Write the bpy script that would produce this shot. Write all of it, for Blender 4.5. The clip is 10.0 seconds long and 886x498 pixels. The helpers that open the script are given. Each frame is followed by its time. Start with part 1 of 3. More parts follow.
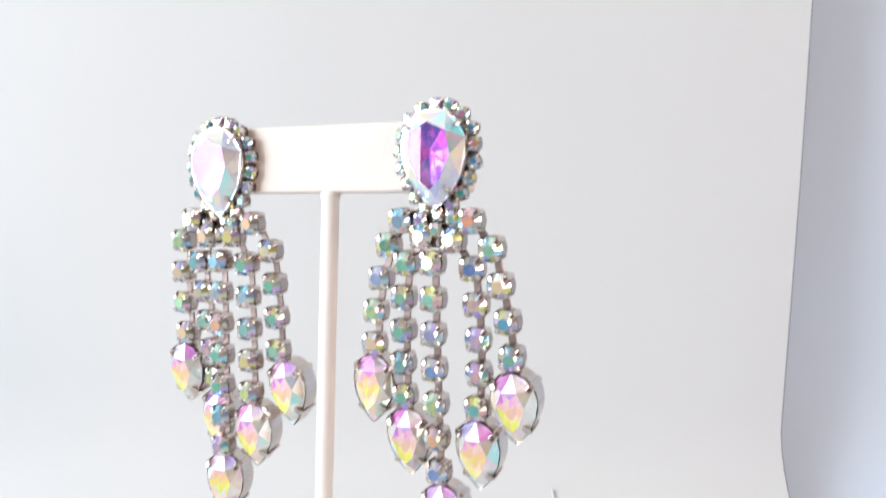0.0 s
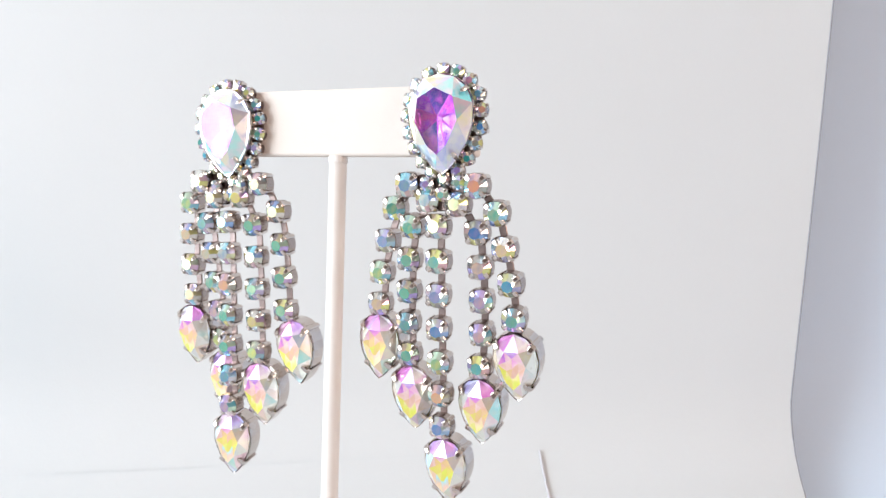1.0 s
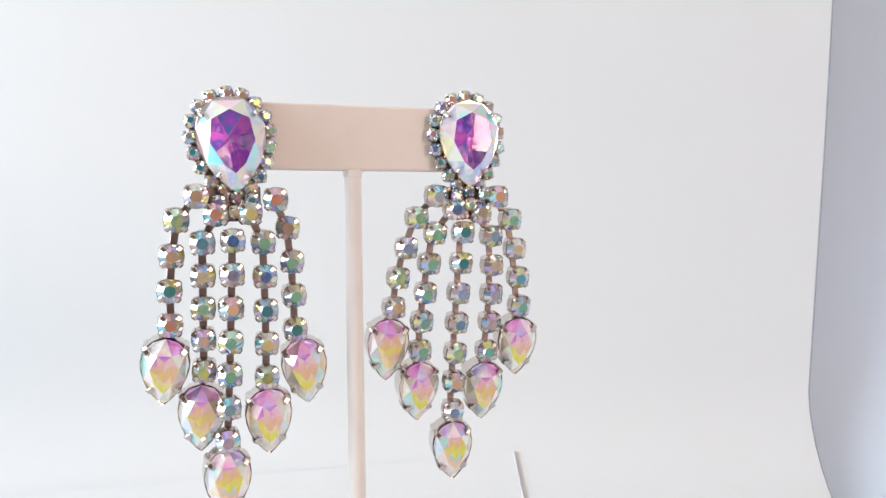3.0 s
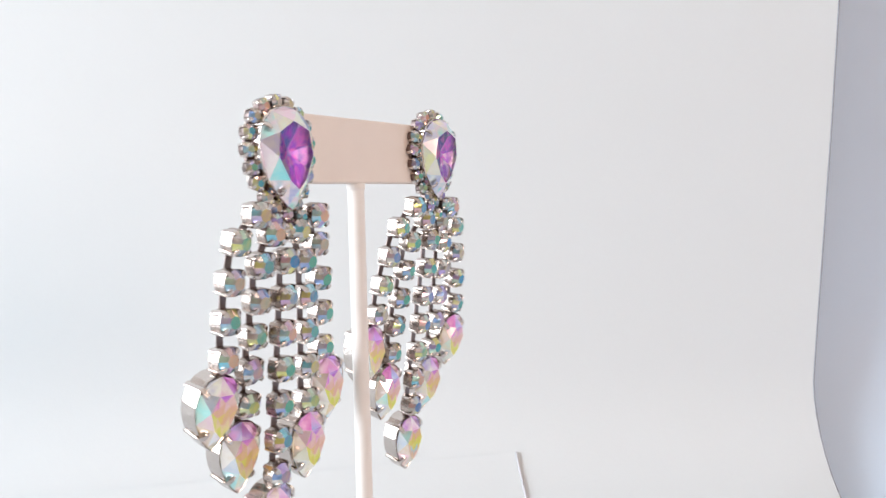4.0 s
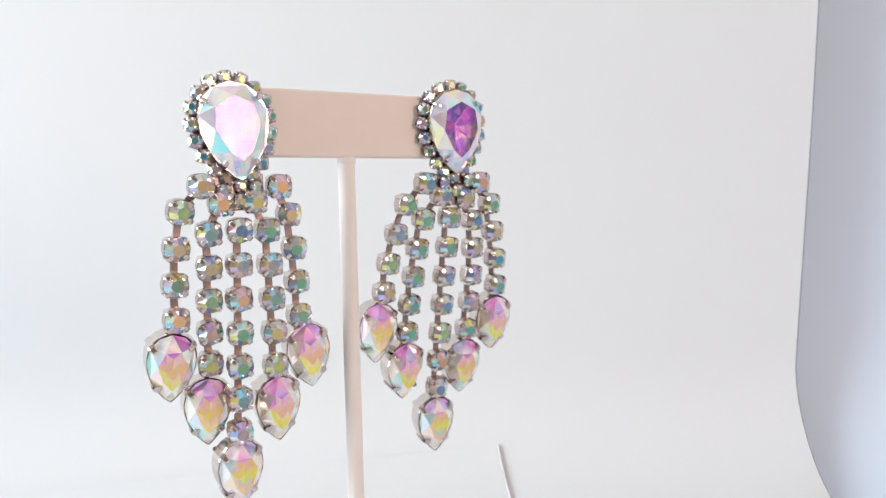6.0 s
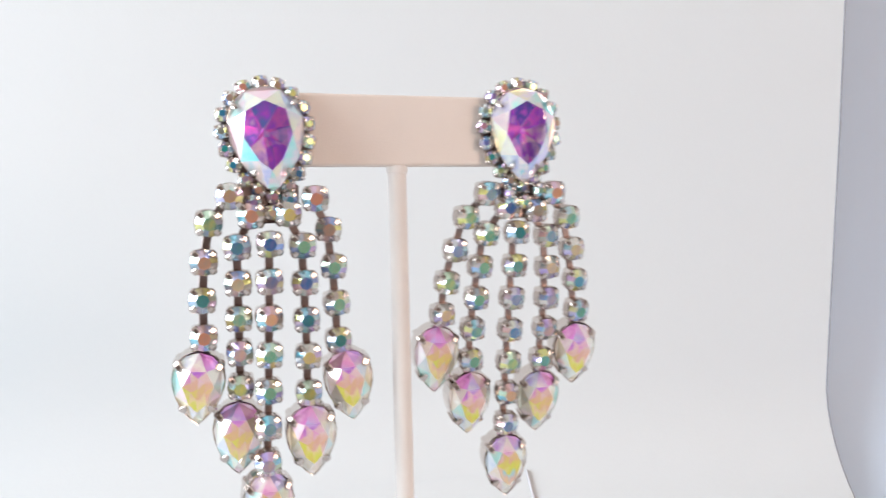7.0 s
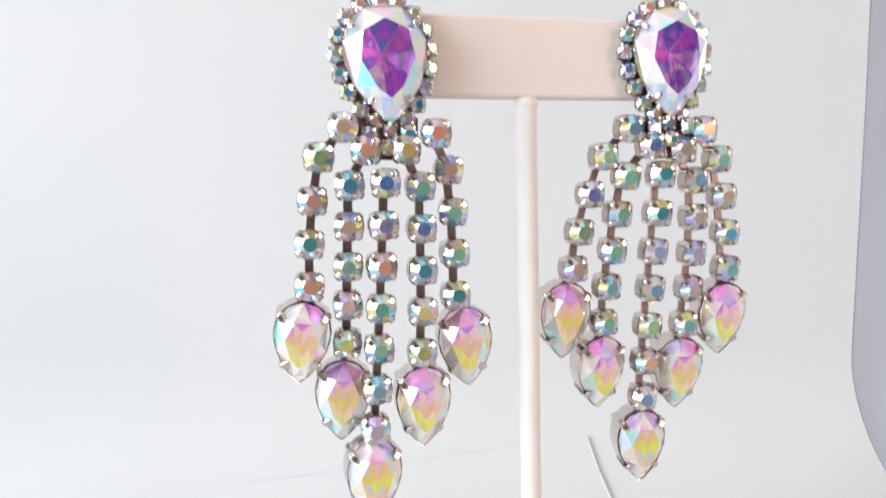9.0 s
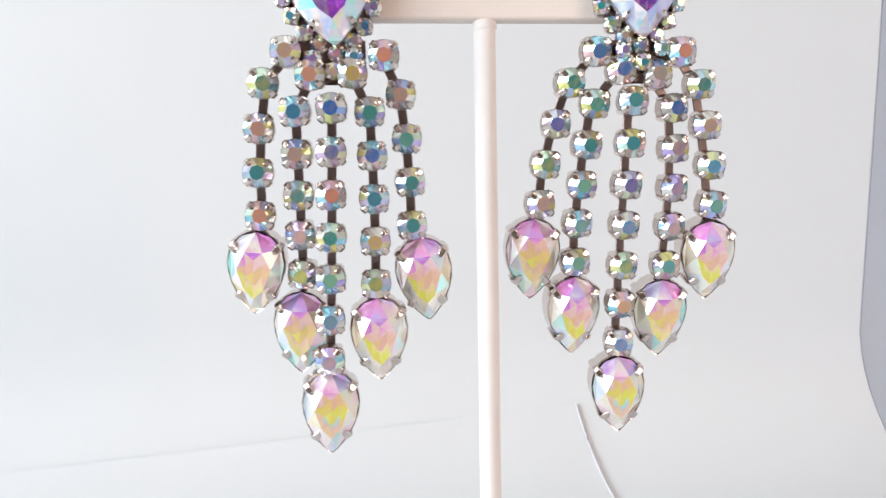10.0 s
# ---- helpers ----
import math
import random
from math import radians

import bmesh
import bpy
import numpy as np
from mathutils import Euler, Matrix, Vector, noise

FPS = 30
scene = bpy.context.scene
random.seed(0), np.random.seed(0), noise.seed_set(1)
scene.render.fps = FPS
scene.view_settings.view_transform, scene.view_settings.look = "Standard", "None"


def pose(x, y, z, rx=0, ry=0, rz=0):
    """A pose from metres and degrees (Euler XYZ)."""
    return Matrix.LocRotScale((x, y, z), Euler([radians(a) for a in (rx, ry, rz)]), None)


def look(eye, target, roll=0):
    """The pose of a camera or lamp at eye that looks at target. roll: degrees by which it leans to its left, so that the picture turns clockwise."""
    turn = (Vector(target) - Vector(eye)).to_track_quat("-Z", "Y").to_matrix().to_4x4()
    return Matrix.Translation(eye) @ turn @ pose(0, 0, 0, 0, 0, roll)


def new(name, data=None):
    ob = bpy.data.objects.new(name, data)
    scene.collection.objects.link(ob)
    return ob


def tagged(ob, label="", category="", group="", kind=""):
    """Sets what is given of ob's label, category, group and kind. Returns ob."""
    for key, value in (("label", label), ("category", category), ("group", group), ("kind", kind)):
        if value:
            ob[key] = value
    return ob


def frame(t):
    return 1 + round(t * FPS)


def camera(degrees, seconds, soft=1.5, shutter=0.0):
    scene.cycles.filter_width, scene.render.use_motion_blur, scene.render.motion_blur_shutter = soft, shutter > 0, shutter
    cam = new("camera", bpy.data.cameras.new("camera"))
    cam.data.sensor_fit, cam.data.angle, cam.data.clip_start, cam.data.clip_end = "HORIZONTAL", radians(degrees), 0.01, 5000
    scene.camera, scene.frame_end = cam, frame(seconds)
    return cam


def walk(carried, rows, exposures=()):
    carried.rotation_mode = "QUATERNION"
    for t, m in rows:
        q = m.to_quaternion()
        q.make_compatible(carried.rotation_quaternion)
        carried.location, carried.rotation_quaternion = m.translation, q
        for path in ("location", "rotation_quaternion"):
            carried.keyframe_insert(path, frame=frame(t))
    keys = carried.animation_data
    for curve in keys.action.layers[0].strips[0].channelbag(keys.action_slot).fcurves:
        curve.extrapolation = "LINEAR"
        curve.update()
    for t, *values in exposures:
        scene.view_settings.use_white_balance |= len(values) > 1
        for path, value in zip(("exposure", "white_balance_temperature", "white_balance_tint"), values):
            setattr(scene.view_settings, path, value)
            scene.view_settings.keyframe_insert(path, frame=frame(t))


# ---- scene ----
cam = camera(61.1, 10.0, soft=1.4, shutter=0.5)
walk(cam, [
    (0.0, look((0.0183, -0.1526, -0.0103), (0.0232, 0.0070, -0.0108), 1.32)),
    (0.5, look((0.0171, -0.1534, -0.0143), (0.0200, 0.0060, -0.0222), 1.55)),
    (1.0, look((0.0216, -0.1554, -0.0109), (0.0222, 0.0039, -0.0185), 1.88)),
    (1.5, look((0.0244, -0.1558, -0.0165), (0.0231, 0.0039, -0.0193), 1.50)),
    (2.0, look((0.0228, -0.1565, -0.0072), (0.0209, 0.0032, -0.0167), 0.63)),
    (2.5, look((0.0220, -0.1580, -0.0098), (0.0198, 0.0021, -0.0176), -0.03)),
    (2.7, look((0.0211, -0.1589, -0.0115), (0.0193, 0.0012, -0.0173), -0.39)),
    (3.8, look((0.0207, -0.1602, -0.0030), (0.0178, -0.0009, -0.0142), -1.05)),
    (4.0, look((0.0219, -0.1606, -0.0026), (0.0184, -0.0014, -0.0142), -1.18)),
    (4.5, look((0.0219, -0.1616, -0.0035), (0.0215, -0.0026, -0.0155), -1.45)),
    (5.0, look((0.0239, -0.1633, -0.0036), (0.0232, -0.0047, -0.0159), -1.71)),
    (5.5, look((0.0221, -0.1602, -0.0045), (0.0238, -0.0024, -0.0177), -2.29)),
    (5.7, look((0.0206, -0.1605, -0.0060), (0.0213, -0.0024, -0.0192), -1.19)),
    (6.8, look((0.0124, -0.1526, -0.0120), (0.0139, 0.0076, -0.0148), -1.47)),
    (7.0, look((0.0047, -0.1471, -0.0096), (0.0090, 0.0132, -0.0169), -1.29)),
    (7.5, look((-0.0123, -0.1362, -0.0092), (-0.0057, 0.0244, -0.0131), -0.97)),
    (8.0, look((-0.0180, -0.1331, -0.0060), (-0.0113, 0.0279, -0.0128), -0.70)),
    (8.5, look((-0.0296, -0.1285, -0.0081), (-0.0158, 0.0325, -0.0169), -0.83)),
    (9.0, look((-0.0284, -0.1281, -0.0179), (-0.0114, 0.0330, -0.0274), -1.18)),
    (9.5, look((-0.0240, -0.1252, -0.0256), (-0.0096, 0.0346, -0.0375), -1.24)),
    (10.0, look((-0.0167, -0.1243, -0.0278), (-0.0049, 0.0344, -0.0396), -1.05)),
])
TURN = [(0.0, -24.7), (0.5, -23.2), (1.0, -22.6), (1.5, -8.9), (2.0, 2.2), (2.5, 13.4), (2.7, 14.6), (3.8, 48.3), (4.0, 57.8), (4.5, 71.0), (5.0, 79.2), (5.5, 73.5), (5.7, 52.4), (6.8, 16.0), (7.0, 15.9), (7.5, 14.1), (8.0, 13.9), (8.5, 7.9), (9.0, 6.9), (9.5, 8.3), (10.0, 1.0)]
# how the strands of each earring swing: seconds, then lean forward and sideways in degrees
SWING_LEFT = [(0.0, 2.58, 0.62), (1.0, 0.40, -0.77), (2.5, -0.38, 0.46), (4.0, -0.02, -0.18), (5.0, 0.28, -0.04), (5.5, 1.61, -2.29), (7.0, -0.92, 0.03), (7.5, -0.41, 0.82), (9.0, -0.77, 1.19), (10.0, -0.43, 0.11)]
SWING_RIGHT = [(0.0, 0.60, -0.38), (1.0, 1.26, -0.05), (2.5, -0.22, -0.08), (4.0, 0.09, 0.80), (5.0, 0.77, -1.96), (5.5, 1.95, -0.94), (7.0, 1.07, -0.23), (7.5, -0.46, 0.69), (9.0, -0.81, 0.45), (10.0, -0.67, 0.06)]


# ---- world, light ----
world = bpy.data.worlds.new("world")
scene.world = world
world.use_nodes = True
world.node_tree.nodes["Background"].inputs["Color"].default_value = (0.75, 0.85, 1.0, 1)
world.node_tree.nodes["Background"].inputs["Strength"].default_value = 0.15
scene.view_settings.exposure = 0.0


def window_light(name, eye, target, wide, high, watts, colour):
    data = bpy.data.lights.new(name, "AREA")
    data.shape, data.size, data.size_y = "RECTANGLE", wide, high
    data.energy, data.color = watts, colour
    ob = new(name, data)
    ob.matrix_world = look(eye, target)
    return ob


# cool daylight through the left window, warm daylight through the right one
window_light("window_light_cool", (-1.36, -0.54, 0.25), (0.1, 0.0, 0.0), 0.9, 1.4, 47, (0.84, 0.93, 1.0))
window_light("window_light_warm", (1.96, -1.84, 0.40), (0.0, 0.0, 0.0), 0.85, 0.9, 33, (1.0, 0.74, 0.60))


# ---- materials ----
def node_mat(name):
    m = bpy.data.materials.new(name)
    m.use_nodes = True
    return m, m.node_tree, m.node_tree.nodes["Principled BSDF"]


def put(bsdf, **values):
    for key, value in values.items():
        bsdf.inputs[key.replace("_", " ")].default_value = value


def surface(name, colour, rough, grain=0.04, scale=300.0, bump=0.1, metal=0.0, stain=0.03):
    """A surface with fine grain, broad stains and relief."""
    m, tree, bsdf = node_mat(name)
    put(bsdf, Metallic=metal)
    coord = tree.nodes.new("ShaderNodeTexCoord")
    fine = tree.nodes.new("ShaderNodeTexNoise")
    fine.inputs["Scale"].default_value, fine.inputs["Detail"].default_value = scale, 5
    broad = tree.nodes.new("ShaderNodeTexNoise")
    broad.inputs["Scale"].default_value, broad.inputs["Detail"].default_value = scale / 25, 3
    for n in (fine, broad):
        tree.links.new(coord.outputs["Object"], n.inputs["Vector"])
    total = tree.nodes.new("ShaderNodeMath")
    total.operation = "MULTIPLY_ADD"
    total.inputs[1].default_value = grain * 2
    base = tree.nodes.new("ShaderNodeMath")
    base.operation = "MULTIPLY_ADD"
    base.inputs[1].default_value, base.inputs[2].default_value = stain * 2, 1.0 - stain - grain
    tree.links.new(broad.outputs["Fac"], base.inputs[0])
    tree.links.new(fine.outputs["Fac"], total.inputs[0])
    tree.links.new(base.outputs[0], total.inputs[2])
    mix = tree.nodes.new("ShaderNodeVectorMath")
    mix.operation = "SCALE"
    mix.inputs[0].default_value = colour
    tree.links.new(total.outputs[0], mix.inputs["Scale"])
    tree.links.new(mix.outputs[0], bsdf.inputs["Base Color"])
    ramp = tree.nodes.new("ShaderNodeMapRange")
    ramp.inputs["To Min"].default_value, ramp.inputs["To Max"].default_value = rough * 0.85, min(1.0, rough * 1.15)
    tree.links.new(broad.outputs["Fac"], ramp.inputs["Value"])
    tree.links.new(ramp.outputs[0], bsdf.inputs["Roughness"])
    if bump:
        b = tree.nodes.new("ShaderNodeBump")
        b.inputs["Strength"].default_value, b.inputs["Distance"].default_value = bump, 0.0004
        tree.links.new(fine.outputs["Fac"], b.inputs["Height"])
        tree.links.new(b.outputs[0], bsdf.inputs["Normal"])
    return m


def leather(name, colour):
    """Fine-grained leatherette: pebbled cells over the cloth."""
    m, tree, bsdf = node_mat(name)
    put(bsdf, Roughness=0.72, Specular_IOR_Level=0.25)
    coord = tree.nodes.new("ShaderNodeTexCoord")
    cells = tree.nodes.new("ShaderNodeTexVoronoi")
    cells.inputs["Scale"].default_value = 3600
    cells.feature = "SMOOTH_F1"
    broad = tree.nodes.new("ShaderNodeTexNoise")
    broad.inputs["Scale"].default_value, broad.inputs["Detail"].default_value = 90, 4
    for n in (cells, broad):
        tree.links.new(coord.outputs["Object"], n.inputs["Vector"])
    ramp = tree.nodes.new("ShaderNodeValToRGB")
    dark = [c * 0.95 for c in colour]
    ramp.color_ramp.elements[0].position, ramp.color_ramp.elements[0].color = 0.3, (*dark, 1)
    ramp.color_ramp.elements[1].position, ramp.color_ramp.elements[1].color = 0.7, (*colour, 1)
    tree.links.new(broad.outputs["Fac"], ramp.inputs["Fac"])
    tree.links.new(ramp.outputs[0], bsdf.inputs["Base Color"])
    b = tree.nodes.new("ShaderNodeBump")
    b.inputs["Strength"].default_value, b.inputs["Distance"].default_value = 0.3, 0.0001
    tree.links.new(cells.outputs["Distance"], b.inputs["Height"])
    tree.links.new(b.outputs[0], bsdf.inputs["Normal"])
    return m


def facet_share(tree, drift, apart=1.0, cloud_scale=330.0):
    """A number from 0 to 1 for each facet of each stone, drifting softly across the facet; apart: how far the stones differ."""
    facet = tree.nodes.new("ShaderNodeAttribute")
    facet.attribute_name = "facet"
    thing = tree.nodes.new("ShaderNodeObjectInfo")
    add = tree.nodes.new("ShaderNodeMath")
    add.operation = "MULTIPLY_ADD"
    add.inputs[1].default_value = apart
    tree.links.new(thing.outputs["Random"], add.inputs[0])
    tree.links.new(facet.outputs["Fac"], add.inputs[2])
    place = tree.nodes.new("ShaderNodeTexCoord")
    cloud = tree.nodes.new("ShaderNodeTexNoise")
    cloud.inputs["Scale"].default_value = cloud_scale
    cloud.inputs["Detail"].default_value = 2.0
    tree.links.new(place.outputs["Object"], cloud.inputs["Vector"])
    soft = tree.nodes.new("ShaderNodeMath")
    soft.operation = "MULTIPLY_ADD"
    soft.inputs[1].default_value = drift
    tree.links.new(cloud.outputs["Fac"], soft.inputs[0])
    tree.links.new(add.outputs[0], soft.inputs[2])
    share = tree.nodes.new("ShaderNodeMath")
    share.operation = "FRACT"
    tree.links.new(soft.outputs[0], share.inputs[0])
    return share.outputs[0]


def foil(name, palette, gloss=0.2, drift=0.16, metal=0.45, apart=1.0, film=(330.0, 560.0), film_ior=2.3):
    """The rainbow coating of a crystal: every facet has its own interference colours under a thin film."""
    m, tree, bsdf = node_mat(name)
    put(bsdf, Metallic=metal, Roughness=gloss, IOR=1.55, Thin_Film_IOR=film_ior, Coat_Weight=0.25, Coat_Roughness=0.06)
    ramp = tree.nodes.new("ShaderNodeValToRGB")
    ramp.color_ramp.interpolation = "LINEAR"
    stops = ramp.color_ramp.elements
    while len(stops) < len(palette) + 1:
        stops.new(0.5)
    for n, colour in enumerate(palette + palette[:1]):
        stops[n].position, stops[n].color = n / len(palette), (*colour, 1)
    share = facet_share(tree, drift, apart)
    tree.links.new(share, ramp.inputs["Fac"])
    tree.links.new(ramp.outputs[0], bsdf.inputs["Base Color"])
    span = tree.nodes.new("ShaderNodeMapRange")
    span.inputs["To Min"].default_value, span.inputs["To Max"].default_value = film
    tree.links.new(share, span.inputs["Value"])
    tree.links.new(span.outputs[0], bsdf.inputs["Thin Film Thickness"])
    return m


def crystal_glass(name, thin, thick):
    """Clear crystal whose rainbow coating varies in thickness (nanometres) from facet to facet."""
    m, tree, bsdf = node_mat(name)
    put(bsdf, Roughness=0.0, IOR=1.66, Transmission_Weight=1.0, Thin_Film_IOR=1.8, Base_Color=(1, 1, 1, 1))
    span = tree.nodes.new("ShaderNodeMapRange")
    span.inputs["To Min"].default_value, span.inputs["To Max"].default_value = thin, thick
    tree.links.new(facet_share(tree, 0.15), span.inputs["Value"])
    tree.links.new(span.outputs[0], bsdf.inputs["Thin Film Thickness"])
    return m


PAPER = surface("white_paper", (0.578, 0.594, 0.604), 0.85, grain=0.01, scale=900, bump=0.08, stain=0.012)
GREY_PAPER = surface("blue_grey_paper", (0.62, 0.72, 0.84), 0.85, grain=0.01, scale=900, bump=0.08, stain=0.012)
# grey of the soft shadow line beside the loose sheet
SHEET_SHADE = surface("painted_sheet_shade", (0.54, 0.53, 0.56), 0.8, grain=0.03, scale=500, bump=0.05)
# grey of the shade line along the white backdrop's edge
EDGE_SHADE = surface("painted_edge_shade", (0.26, 0.27, 0.31), 0.7, grain=0.03, scale=500, bump=0.05)
LEATHER = leather("cream_leatherette", (0.75, 0.67, 0.615))
# paler copy for the post: grazing cool window light put into the colour
POST_LIT = leather("lit_leatherette", (0.76, 0.715, 0.685))
SILVER = surface("silver_metal", (0.66, 0.59, 0.55), 0.16, grain=0.05, scale=2500, bump=0.12, metal=1.0, stain=0.05)
# two darker silvers: brown reflections of the surroundings are put into their colour
CUP = surface("browned_silver_metal", (0.46, 0.385, 0.35), 0.27, grain=0.08, scale=3000, bump=0.15, metal=1.0, stain=0.08)
LINK = surface("dark_browned_silver_metal", (0.22, 0.17, 0.16), 0.28, grain=0.08, scale=3000, bump=0.2, metal=1.0, stain=0.08)
WALL = surface("wall_paint", (0.80, 0.80, 0.80), 0.8, grain=0.02, scale=60, bump=0.1)
WALL_DARK = surface("brown_wall_paint", (0.26, 0.215, 0.20), 0.8, grain=0.03, scale=60, bump=0.1)
WOOD = surface("table_wood", (0.34, 0.28, 0.22), 0.5, grain=0.08, scale=80, bump=0.1)
GLASS = crystal_glass("crystal_glass", 260.0, 620.0)
FOIL_SMALL = foil("rainbow_foil_small", [
    (0.01, 0.22, 0.30), (0.02, 0.11, 0.38), (0.24, 0.14, 0.38), (0.62, 0.24, 0.17), (0.36, 0.25, 0.23),
    (0.02, 0.24, 0.24), (0.50, 0.38, 0.08), (0.42, 0.27, 0.28), (0.03, 0.13, 0.42), (0.01, 0.25, 0.25)], 0.12, 0.24, 0.15, 1.0, (184.0, 202.0), 2.2)
FOIL_RING = foil("rainbow_foil_ring", [
    (0.86, 0.84, 0.80), (0.20, 0.78, 0.90), (0.40, 0.32, 0.30), (0.88, 0.82, 0.28), (0.66, 0.66, 0.66),
    (0.50, 0.42, 0.86), (0.74, 0.54, 0.47), (0.26, 0.48, 0.88), (0.62, 0.84, 0.66), (0.46, 0.37, 0.34)], 0.12, 0.24, 0.6)
FOIL_PALE = foil("rainbow_foil_pale", [
    (0.28, 0.86, 0.95), (0.97, 0.97, 0.95), (0.92, 0.92, 0.52), (0.74, 0.66, 0.95), (0.96, 0.88, 0.80),
    (0.80, 0.95, 0.90), (0.48, 0.62, 0.96), (0.97, 0.97, 0.95), (0.95, 0.74, 0.86), (0.56, 0.92, 0.90)], 0.14, 0.4, 0.5)
FOIL_ROSE = foil("rainbow_foil_rose", [
    (0.82, 0.26, 0.78), (0.96, 0.62, 0.86), (0.97, 0.90, 0.88), (0.56, 0.46, 0.92), (0.95, 0.42, 0.80),
    (0.97, 0.92, 0.86), (0.70, 0.36, 0.90)], 0.2, 0.5)
FOIL_LARGE = foil("rainbow_foil_large", [
    (0.50, 0.08, 0.96), (1.0, 0.16, 0.92), (0.12, 0.10, 0.66), (0.70, 0.16, 1.0), (1.0, 0.72, 0.97),
    (0.30, 0.07, 0.76), (1.0, 0.20, 0.88), (0.62, 0.12, 0.96), (0.12, 0.22, 0.76), (0.90, 0.40, 1.0)], 0.4, 0.5, 0.75, 1.0, (180.0, 230.0), 1.6)
# down the drop: purple, magenta, rose, peach, yellow, peach, cyan
FOIL_DROP = foil("rainbow_foil_drop", [
    (0.58, 0.18, 0.72), (0.88, 0.34, 0.68), (0.92, 0.66, 0.64), (0.86, 0.50, 0.36), (0.86, 0.62, 0.20),
    (0.80, 0.80, 0.10), (0.92, 0.74, 0.40), (0.86, 0.56, 0.46), (0.34, 0.80, 0.88), (0.76, 0.62, 0.90)], 0.3, 0.4, 0.5, 0.26, (180.0, 230.0), 1.8)
FOIL_CREAM = foil("rainbow_foil_cream", [
    (0.97, 0.96, 0.90), (0.96, 0.92, 0.62), (0.97, 0.97, 0.95), (0.54, 0.92, 0.95), (0.97, 0.86, 0.74),
    (0.97, 0.97, 0.95), (0.95, 0.78, 0.88), (0.94, 0.95, 0.74), (0.70, 0.80, 0.98), (0.97, 0.95, 0.90)], 0.14, 0.3, 0.5)


# ---- mesh helpers ----
def finish(name, bm, material, parent=None, label=""):
    mesh = bpy.data.meshes.new(name)
    bmesh.ops.recalc_face_normals(bm, faces=bm.faces)
    bm.to_mesh(mesh)
    bm.free()
    for m in material if isinstance(material, (list, tuple)) else [material]:
        mesh.materials.append(m)
    ob = new(name, mesh)
    if parent:
        ob.parent = parent
    if label:
        tagged(ob, label)
    return ob


def part(name, bm, material, parent, label=""):
    return finish(name, bm, material, parent, label)


def place_part(name, mesh, parent, m, label=""):
    """A part on shared mesh data, at the pose m in its parent's space."""
    ob = new(name, mesh)
    ob.parent = parent
    ob.matrix_basis = m
    if label:
        tagged(ob, label)
    return ob


def box(bm, x0, x1, y0, y1, z0, z1, bevel=0.0, segments=2):
    made = bmesh.ops.create_cube(bm, size=1)["verts"]
    bmesh.ops.transform(bm, verts=made, matrix=Matrix.Translation(((x0 + x1) / 2, (y0 + y1) / 2, (z0 + z1) / 2)) @ Matrix.Diagonal((x1 - x0, y1 - y0, z1 - z0, 1)))
    if bevel:
        edges = list({e for v in made for e in v.link_edges})
        bmesh.ops.bevel(bm, geom=edges, offset=bevel, segments=segments, profile=0.5, affect="EDGES")
    return bm


def tube(bm, path, radius, sides=10):
    """A round bar along the points of path."""
    rings = []
    for n, p in enumerate(path):
        p = Vector(p)
        ahead = (Vector(path[min(n + 1, len(path) - 1)]) - Vector(path[max(n - 1, 0)])).normalized()
        across = ahead.orthogonal().normalized()
        up = ahead.cross(across)
        r = radius[n] if isinstance(radius, (list, tuple)) else radius
        rings.append([bm.verts.new(p + r * (math.cos(a) * across + math.sin(a) * up)) for a in (2 * math.pi * k / sides for k in range(sides))])
    for a, b in zip(rings, rings[1:]):
        for k in range(sides):
            bm.faces.new((a[k], a[(k + 1) % sides], b[(k + 1) % sides], b[k]))
    bm.faces.new(rings[0][::-1])
    bm.faces.new(rings[-1])
    return bm


def smooth(ob):
    for p in ob.data.polygons:
        p.use_smooth = True
    ob.data.set_sharp_from_angle(angle=radians(35))
    return ob


# ---- the setting: backdrop, room ----
def sweep_sheet(name, x_left, x_right_low, x_right_high, y_back, z_floor, radius, top, thick, front, material, label, shaded_edge=False):
    """A hanging paper sheet that curves forward onto the table."""
    profile = [(front + (y_back - radius - front) * k / 10, z_floor) for k in range(10)]
    for k in range(13):
        a = math.pi / 2 * k / 12
        profile.append((y_back - radius + radius * math.sin(a), z_floor + radius - radius * math.cos(a)))
    for k in range(1, 9):
        profile.append((y_back + 0.006 * math.sin(k * 0.6), z_floor + radius + (top - z_floor - radius) * k / 8))
    bm = bmesh.new()
    columns = 24
    grid = []
    for y, z in profile:
        lift = max(0.0, min(1.0, (z + 0.09) / 0.2))
        right = x_right_low + (x_right_high - x_right_low) * lift
        # a shallow wave runs along the sheet
        grid.append([bm.verts.new((x_left + (right - x_left) * c / columns, y + 0.0012 * math.sin(5.0 * c / columns + z * 9), z)) for c in range(columns + 1)])
    for a, b in zip(grid, grid[1:]):
        for c in range(columns):
            bm.faces.new((a[c], a[c + 1], b[c + 1], b[c]))
    border = [row[-1].co.copy() for row in grid]
    bmesh.ops.recalc_face_normals(bm, faces=bm.faces)
    bm.normal_update()
    bmesh.ops.solidify(bm, geom=bm.faces[:], thickness=thick)
    sheet = tagged(smooth(finish(name, bm, material)), label, "backdrop", kind="structure")
    if shaded_edge:
        # a thin grey tube stands in for the shade at the right edge
        bm = bmesh.new()
        tube(bm, [p + Vector((0.0002, -0.0009, 0)) for p in border[6:]], 0.0005, 8)
        smooth(part("edge_shade_line", bm, EDGE_SHADE, sheet, "thin grey line standing in for the shade along the edge"))
    return sheet


